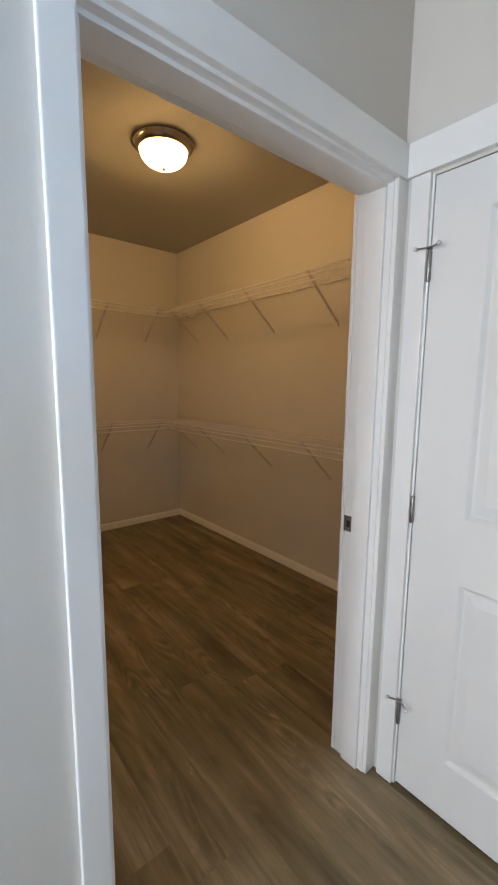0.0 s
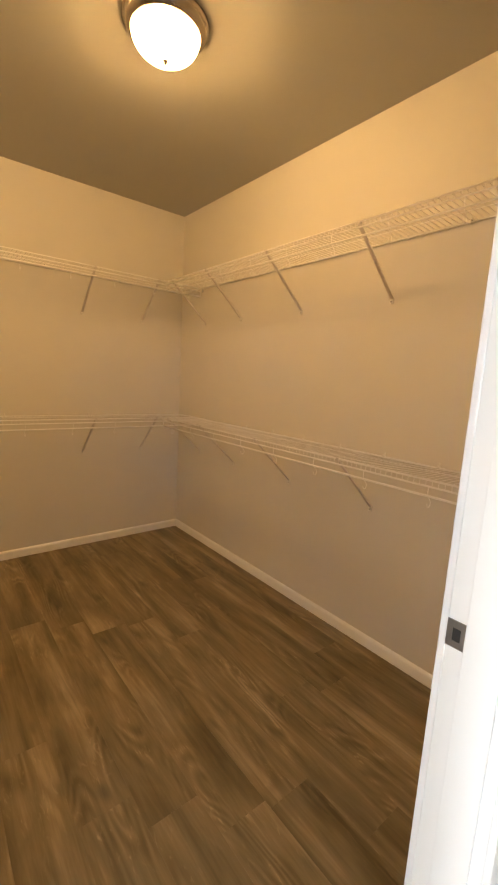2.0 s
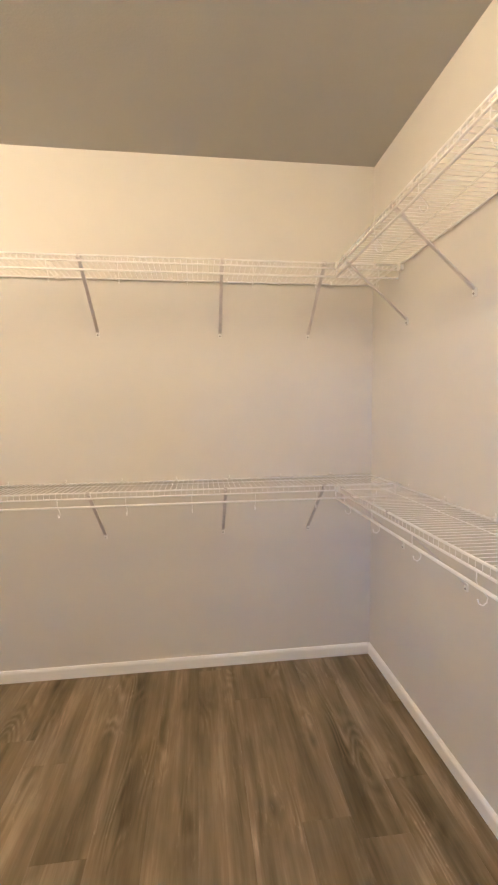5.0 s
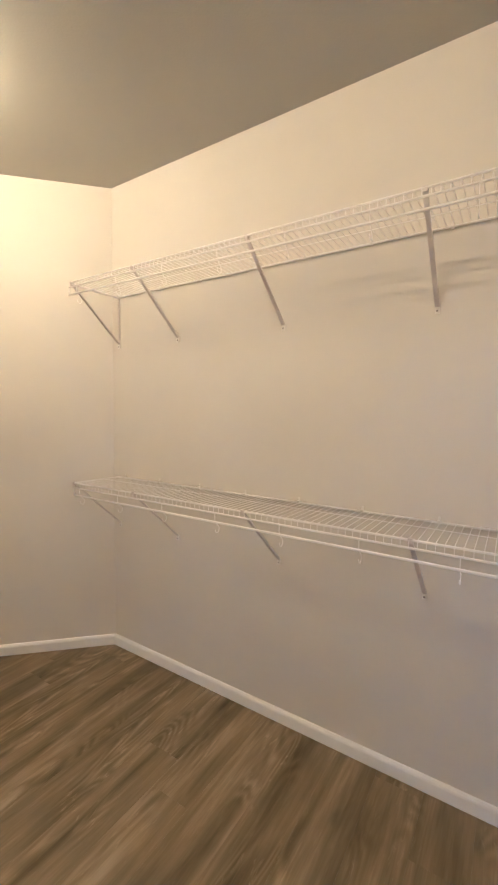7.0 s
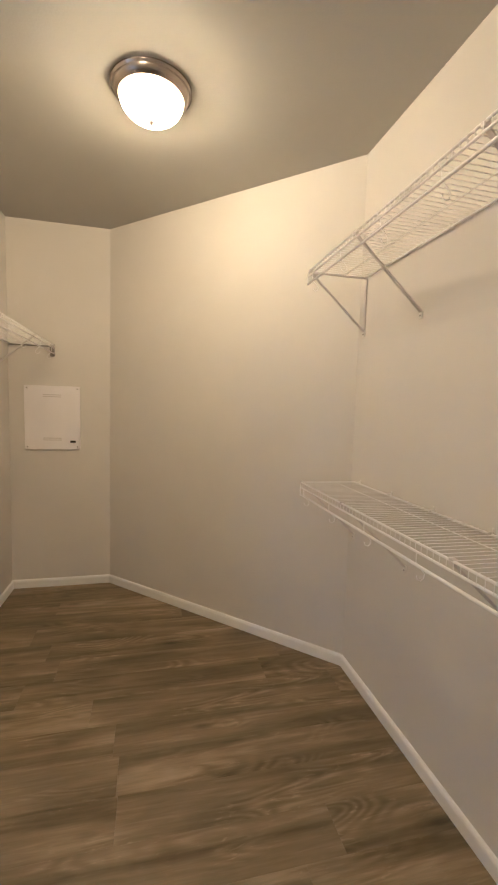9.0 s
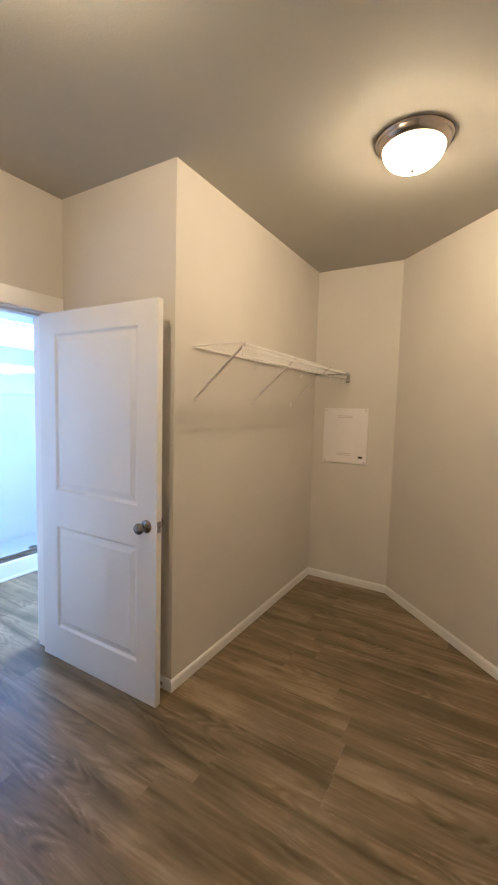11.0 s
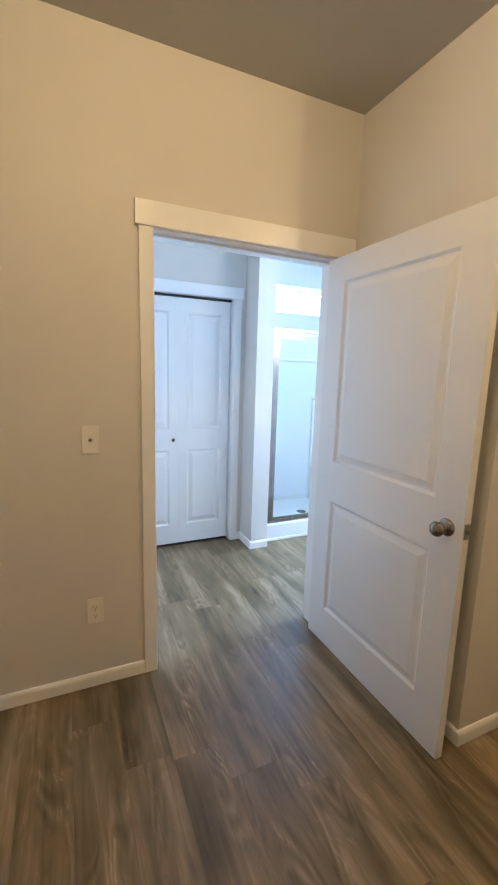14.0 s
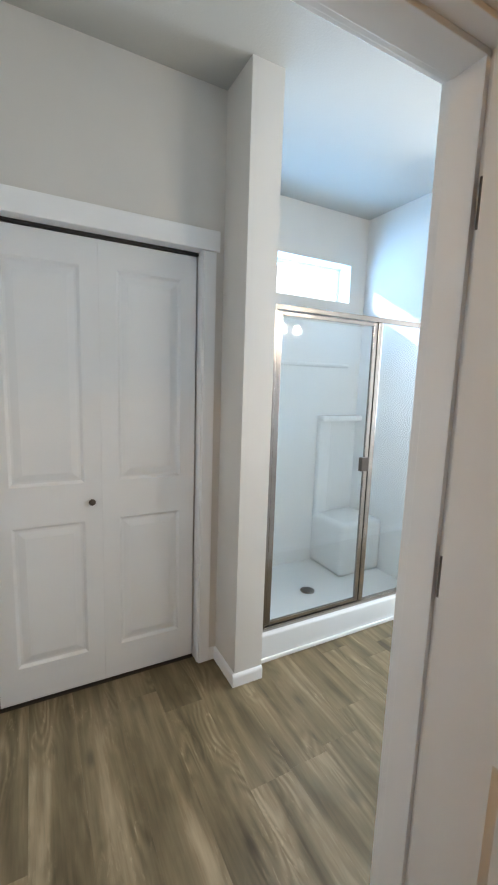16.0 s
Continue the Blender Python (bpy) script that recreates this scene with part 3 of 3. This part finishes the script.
SHELF_UP, SHELF_LOW, SHELF_AL = 2.113, 1.064, 1.856
n_from = 2.548
n_braces = [n_from - x for x in (-0.004, 0.457, 1.083, 1.709, 2.188)]
e_from, e_to = 1.25, NORTH - 0.318
e_braces = [y - e_from for y in (1.492, 2.104, 2.722, 3.328, 3.80)]
wire_shelf(pose(n_from, NORTH, SHELF_UP, 0, 0, 180), n_from + 0.014, n_braces, SHELF_UP - 1.838, "white coated wire shelf fixed high along the wall, empty", end_support=n_from + 0.004)
wire_shelf(pose(n_from, NORTH, SHELF_LOW, 0, 0, 180), n_from + 0.0, n_braces, SHELF_LOW - 0.778, "white coated wire shelf fixed at waist height, empty")
wire_shelf(pose(EAST, e_from, SHELF_UP, 0, 0, 90), e_to - e_from, e_braces, SHELF_UP - 1.838, "white coated wire shelf fixed high along the wall, empty", corner=True)
wire_shelf(pose(EAST, e_from, SHELF_LOW, 0, 0, 90), e_to - e_from, e_braces, SHELF_LOW - 0.778, "white coated wire shelf fixed at waist height, empty", corner=True)
al = wire_shelf(pose(ALW + 0.006, ALS, SHELF_AL), 1.752, [1.730, 1.108, 0.497], SHELF_AL - 1.578, "single white coated wire shelf high in the alcove, empty")
part("end_bracket", box((-0.005, 0.285, -0.085), (0.004, 0.318, 0.006), 0.002), STEEL, al, "grey steel end bracket on the wall")
part("end_strip", box((-0.004, 0.010, -0.016), (0.006, 0.284, -0.007), 0.0015, 1), STEEL, al, "grey steel strip under the shelf's end")


# ---- closet ceiling lamps ----
def ceiling_lamp(x, y):
    e = thing("ceiling_lamp", pose(x, y, CEIL), "round flush ceiling lamp, frosted dome in a nickel ring, lit", "ceiling lamp", "closet ceiling lamps")
    part("ring", lathe([(0, -0.001), (0.162, -0.001), (0.166, -0.005), (0.165, -0.011), (0.159, -0.015), (0.158, -0.019), (0.155, -0.026), (0.149, -0.034), (0.141, -0.041), (0.135, -0.044), (0.129, -0.043), (0.126, -0.030), (0, -0.028)], 64), NICKEL, e, "stepped brushed nickel ring", True)
    dome = [(0.131, -0.038)] + [(0.131 * math.cos(a), -0.040 - 0.088 * math.sin(a)) for a in (math.pi / 2 * k / 12 for k in range(13))]
    dome[-1] = (0, dome[-1][1])
    part("dome", lathe(dome, 56), DOME, e, "glowing frosted glass dome", True)
    bulb = new("bulb", bpy.data.lights.new("bulb", "POINT"))
    bulb.data.energy, bulb.data.color, bulb.data.shadow_soft_size = BULB_WATTS, LAMP_COLOUR[:3], 0.022
    bulb.parent = e
    bulb.matrix_basis = pose(0, 0, -0.072)
    part("finial", lathe([(0, -0.126), (0.010, -0.127), (0.011, -0.131), (0.006, -0.135), (0.007, -0.140), (0, -0.144)], 18), NICKEL, e, "small nickel finial", True)
    return e


ceiling_lamp(1.530, 2.532)
ceiling_lamp(0.082, 3.120)

# ---- access panel in the alcove ----
e = thing("access_panel", pose(ALW, 2.208, 1.075), "white steel cover panel with slots and a dark latch", "wall panel")
PW, PH = 0.390, 0.480
part("cover", box((0.0005, 0, 0), (0.012, PW, PH), 0.003), PANEL, e)
for z in (0.398, 0.412, 0.072, 0.086):
    part("slot", box((0.0115, 0.130, z - 0.003), (0.0128, 0.258, z + 0.003)), BRACE, e)
part("latch", box((0.011, 0.318, 0.052), (0.018, 0.358, 0.068), 0.004), DARK, e, "dark latch")
for y in (0.02, PW - 0.02):
    for z in (0.02, PH - 0.02):
        part("screw", lathe([(0, 0), (0.005, 0), (0.004, 0.0025), (0, 0.003)], 12), STEEL, e, "", True, pose(0.012, y, z, 0, 90))

# ---- cable plate and outlet beside the doorway ----
e = thing("wall_plate", pose(1.797, DIN, 1.171), "ivory wall plate with one round socket in its middle", "wall plate")
part("plate", box((-0.035, 0.0005, -0.06), (0.035, 0.007, 0.06), 0.003), PLATE, e)
part("socket", lathe([(0, 0.0), (0.0075, 0.0), (0.0075, 0.004), (0.0045, 0.004), (0.0045, 0.009), (0, 0.009)], 16), NICKEL, e, "round metal cable socket", True, pose(0, 0.006, 0, -90))
e = thing("outlet", pose(1.802, DIN, 0.379), "ivory double power outlet low on the wall", "outlet")
part("plate", box((-0.035, 0.0005, -0.06), (0.035, 0.009, 0.06), 0.003), PLATE, e)
for z in (-0.020, 0.020):
    r = part("receptacle", box((-0.017, 0.007, z - 0.0145), (0.017, 0.0105, z + 0.0145), 0.003), PLATE, e)
    for x in (-0.006, 0.006):
        part("slot", box((x - 0.0008, 0.010, z - 0.002), (x + 0.0008, 0.0108, z + 0.005)), DARK, r)
    part("slot", lathe([(0, 0), (0.0024, 0), (0.0024, 0.0006), (0, 0.0006)], 10), DARK, r, "", False, pose(0, 0.0103, z - 0.008, -90))
part("screw", lathe([(0, 0), (0.003, 0), (0.002, 0.0012), (0, 0.0014)], 10), STEEL, e, "", True, pose(0, 0.009, 0, -90))


# ---- shower ----
SX0, SX1 = SHW + 0.004, COLX0 - 0.004
SF = 0.0              # front of the curb
sh = thing("shower_stall", pose(0, 0, 0), "white moulded shower stall with a corner seat", "shower")
bm = box((SX0, SF - 0.085, 0.001), (SX1, SF, 0.150), 0.012, 3)
part("curb", bm, ACRYLIC, sh, "", True)
part("edge_strip", box((SX0, SF, 0.001), (SX1, SF + 0.012, 0.022), 0.004), TRIM, sh, "thin white strip along the floor")
part("base", box((SX0, SHY + 0.003, 0.001), (SX1, SF - 0.084, 0.065), 0.004), ACRYLIC, sh)
part("back_panel", box((SX0, SHY + 0.003, 0.06), (SX1, SHY + 0.035, 1.93), 0.008), ACRYLIC, sh)
part("side_panel", box((SX0, SHY + 0.03, 0.06), (SX0 + 0.032, SF - 0.05, 1.93), 0.008), ACRYLIC, sh)
part("side_panel", box((SX1 - 0.032, SHY + 0.03, 0.06), (SX1, SF - 0.05, 1.93), 0.008), ACRYLIC, sh)
bm = box((SX0 + 0.02, SHY + 0.03, 0.06), (SX0 + 0.42, SHY + 0.40, 0.47), 0.05, 4)
part("seat", bm, ACRYLIC, sh, "moulded corner seat", True)
part("column", box((SX0 + 0.30, SHY + 0.03, 0.06), (SX0 + 0.42, SHY + 0.075, 1.22), 0.02, 3), ACRYLIC, sh, "", True)
part("ledge", box((SX0 + 0.02, SHY + 0.03, 1.19), (SX0 + 0.42, SHY + 0.11, 1.235), 0.018, 3), ACRYLIC, sh, "moulded soap ledge", True)
part("ledge", box((SX0 + 0.16, SHY + 0.03, 1.60), (SX1 - 0.25, SHY + 0.06, 1.63), 0.012, 3), ACRYLIC, sh, "", True)
d = part("drain", lathe([(0, 0.0), (0.048, 0.0), (0.050, 0.002), (0.046, 0.005), (0, 0.005)], 32), CHROME, sh, "round chrome drain", True, pose(-0.303, -0.43, 0.065))
for k in range(5):
    x = -0.028 + 0.014 * k
    part("slot", box((x - 0.003, -0.026, 0.0045), (x + 0.003, 0.026, 0.0056)), DARK, d)

en = thing("shower_enclosure", pose(0, 0, 0), "framed clear glass shower door with a fixed pane", "shower door")
FY = SF - 0.045          # glass plane
FT = 1.842               # top of the frame
PX = -0.388              # post between door and fixed pane


def bar(name, lo, hi, parent=en, label="", bevel=0.003):
    return part(name, box(lo, hi, bevel), CHROME, parent, label)


bar("sill_track", (SX0 + 0.03, FY - 0.016, 0.149), (SX1 - 0.03, FY + 0.018, 0.172))
bar("head_rail", (SX0 + 0.03, FY - 0.016, FT - 0.026), (SX1 - 0.03, FY + 0.016, FT))
bar("wall_jamb", (SX1 - 0.085, FY - 0.014, 0.172), (SX1 - 0.031, FY + 0.014, FT - 0.026))
bar("wall_jamb", (SX0 + 0.031, FY - 0.014, 0.172), (SX0 + 0.055, FY + 0.014, FT - 0.026))
bar("post", (PX - 0.032, FY - 0.014, 0.172), (PX, FY + 0.014, FT - 0.026))
gl = part("fixed_pane", box((SX0 + 0.052, FY - 0.003, 0.170), (PX - 0.027, FY + 0.003, FT - 0.024)), GLASS, en, "clear glass pane")
gl.visible_shadow = False
DX0, DX1 = PX + 0.003, SX1 - 0.087
gd = part("glass_door", box((DX0 + 0.014, FY - 0.003, 0.190), (DX1 - 0.014, FY + 0.003, FT - 0.044)), GLASS, en, "clear glass door")
gd.visible_shadow = False
bar("door_stile", (DX0, FY - 0.008, 0.176), (DX0 + 0.028, FY + 0.010, FT - 0.030), gd)
bar("door_stile", (DX1 - 0.028, FY - 0.008, 0.176), (DX1, FY + 0.010, FT - 0.030), gd)
bar("door_rail", (DX0 + 0.028, FY - 0.008, 0.176), (DX1 - 0.028, FY + 0.010, 0.198), gd)
bar("door_rail", (DX0 + 0.028, FY - 0.008, FT - 0.050), (DX1 - 0.028, FY + 0.010, FT - 0.030), gd)
part("handle", box((DX0 + 0.016, FY + 0.008, 0.985), (DX0 + 0.070, FY + 0.036, 1.065), 0.004), BRONZE, gd, "dark square pull handle")

# ---- windows ----
def window(name, lo, hi, k, label):
    """A fixed white frame with one pane in an opening; k is the axis through the wall."""
    w = thing(name, pose(*[(a + b) / 2 for a, b in zip(lo, hi)]), label, "window", "", "structure")
    c = w.matrix_world.translation
    l, h = Vector(lo) - c, Vector(hi) - c
    j = 1 - k
    f = 0.028
    for end in (0, 1):
        a, b = l.copy(), h.copy()
        if end:
            a[j] = h[j] - f
        else:
            b[j] = l[j] + f
        part("window_frame", box(a, b, 0.002), TRIM, w)
        a, b = l.copy(), h.copy()
        a[j], b[j] = l[j] + f, h[j] - f
        if end:
            a[2] = h[2] - f
        else:
            b[2] = l[2] + f
        part("window_frame", box(a, b, 0.002), TRIM, w)
    a, b = l.copy(), h.copy()
    mid = (l[k] + h[k]) / 2
    a[k], b[k] = mid - 0.002, mid + 0.002
    a[j], b[j], a[2], b[2] = l[j] + f - 0.004, h[j] - f + 0.004, l[2] + f - 0.004, h[2] - f + 0.004
    p = part("pane", box(a, b), WINDOW_GLASS, w)
    p.visible_shadow = False


window("window_1", (TR_X0 + 0.001, SHY - TW + 0.002, TR_Z0 + 0.001), (TR_X1 - 0.001, SHY - TW + 0.028, TR_Z1 - 0.001), 1, "long narrow transom window, bright with daylight")
# the second window is added and out of view; it houses the fill lamp
window("added_window", (BWEST - T + 0.002, BW_Y0 + 0.001, BW_Z0 + 0.001), (BWEST - T + 0.028, BW_Y1 - 0.001, BW_Z1 - 0.001), 0, "added white framed window, out of view, for light from the bathroom's end")

# ---- bright sky beyond the transom ----
sky_glow = glowing("white_sky", (0.93, 0.97, 1.0, 1), 4.0)
bm = bmesh.new()
bm.faces.new([bm.verts.new(p) for p in ((-6, -3.2, 1.0), (0.9, -3.2, 1.0), (0.9, -3.2, 6.0), (-6, -3.2, 6.0))])
structure("backdrop", bm, sky_glow, "bright hazy white sky outside the window", "sky")

# ---- vanity light, seen mirrored in the shower glass ----
e = thing("vanity_light", pose(-0.42, DOUT, 1.955), "nickel wall bar with three lit frosted shades", "wall lamp")
part("bar", box((-0.24, -0.028, -0.03), (0.24, -0.0005, 0.03), 0.008), NICKEL, e)
for x in (-0.138, 0.0, 0.138):
    a = part("arm", tube(bmesh.new(), [(x, -0.025, 0), (x, -0.075, 0.002), (x, -0.095, -0.012), (x, -0.095, -0.03)], 0.007, 10), NICKEL, e, "", True)
    part("shade", lathe([(0, -0.028), (0.018, -0.028), (0.027, -0.046), (0.034, -0.072), (0.036, -0.095), (0.032, -0.097), (0, -0.088)], 24), BULB, a, "lit frosted glass shade", True, pose(x, -0.095, 0))

# ---- floor planks ----
floor = structure("floor", box((BWEST - T, SHY - T, -0.05), (EAST + T, NORTH + T, -0.0045)), UNDER, "grey-brown wood-look vinyl plank floor", "floor")
W, LEN = 0.178, 1.22


@functools.lru_cache(None)
def plank_mesh(w, length):
    bm = box((-w / 2 + 0.00005, -length / 2 + 0.00005, -0.004), (w / 2 - 0.00005, length / 2 - 0.00005, 0.0))
    top = [ed for ed in bm.edges if all(v.co.z > -0.001 for v in ed.verts)]
    bmesh.ops.bevel(bm, geom=top, offset=0.0004, segments=1, affect="EDGES")
    return finish("plank", bm, PLANK)


def span(x):
    """Where the floor runs under a row of planks, from south to north."""
    under = 0.05
    slant = min(NORTH, ALN + (x + W / 2 - ALW) * (NORTH - ALN) / (NWX - ALW)) + under
    if x > BEAST + W / 2:
        return [(DIN - under, slant)]
    if x > OUTX - W / 2:
        return [(BIFY - under, slant)]
    if x > ALW - W / 2:
        return [(BIFY - under, DIN), (ALS - under, slant)]
    return [(BIFY - under, DIN)]


rows = random.Random(4)
x = -2.62
while x - W / 2 < EAST:
    start = SHY - rows.random() * LEN
    w = round(min(W, EAST + 0.05 - (x - W / 2)), 4)
    for lo, hi in span(x):
        y = start
        while y < hi:
            y0, y1 = max(y, lo), min(y + LEN, hi)
            if y1 - y0 > 0.02:
                ob = new("plank", plank_mesh(w, round(y1 - y0, 4)))
                ob.parent = floor
                ob.matrix_basis = pose(x - W / 2 + w / 2, (y0 + y1) / 2, 0)
            y += LEN
    x += W
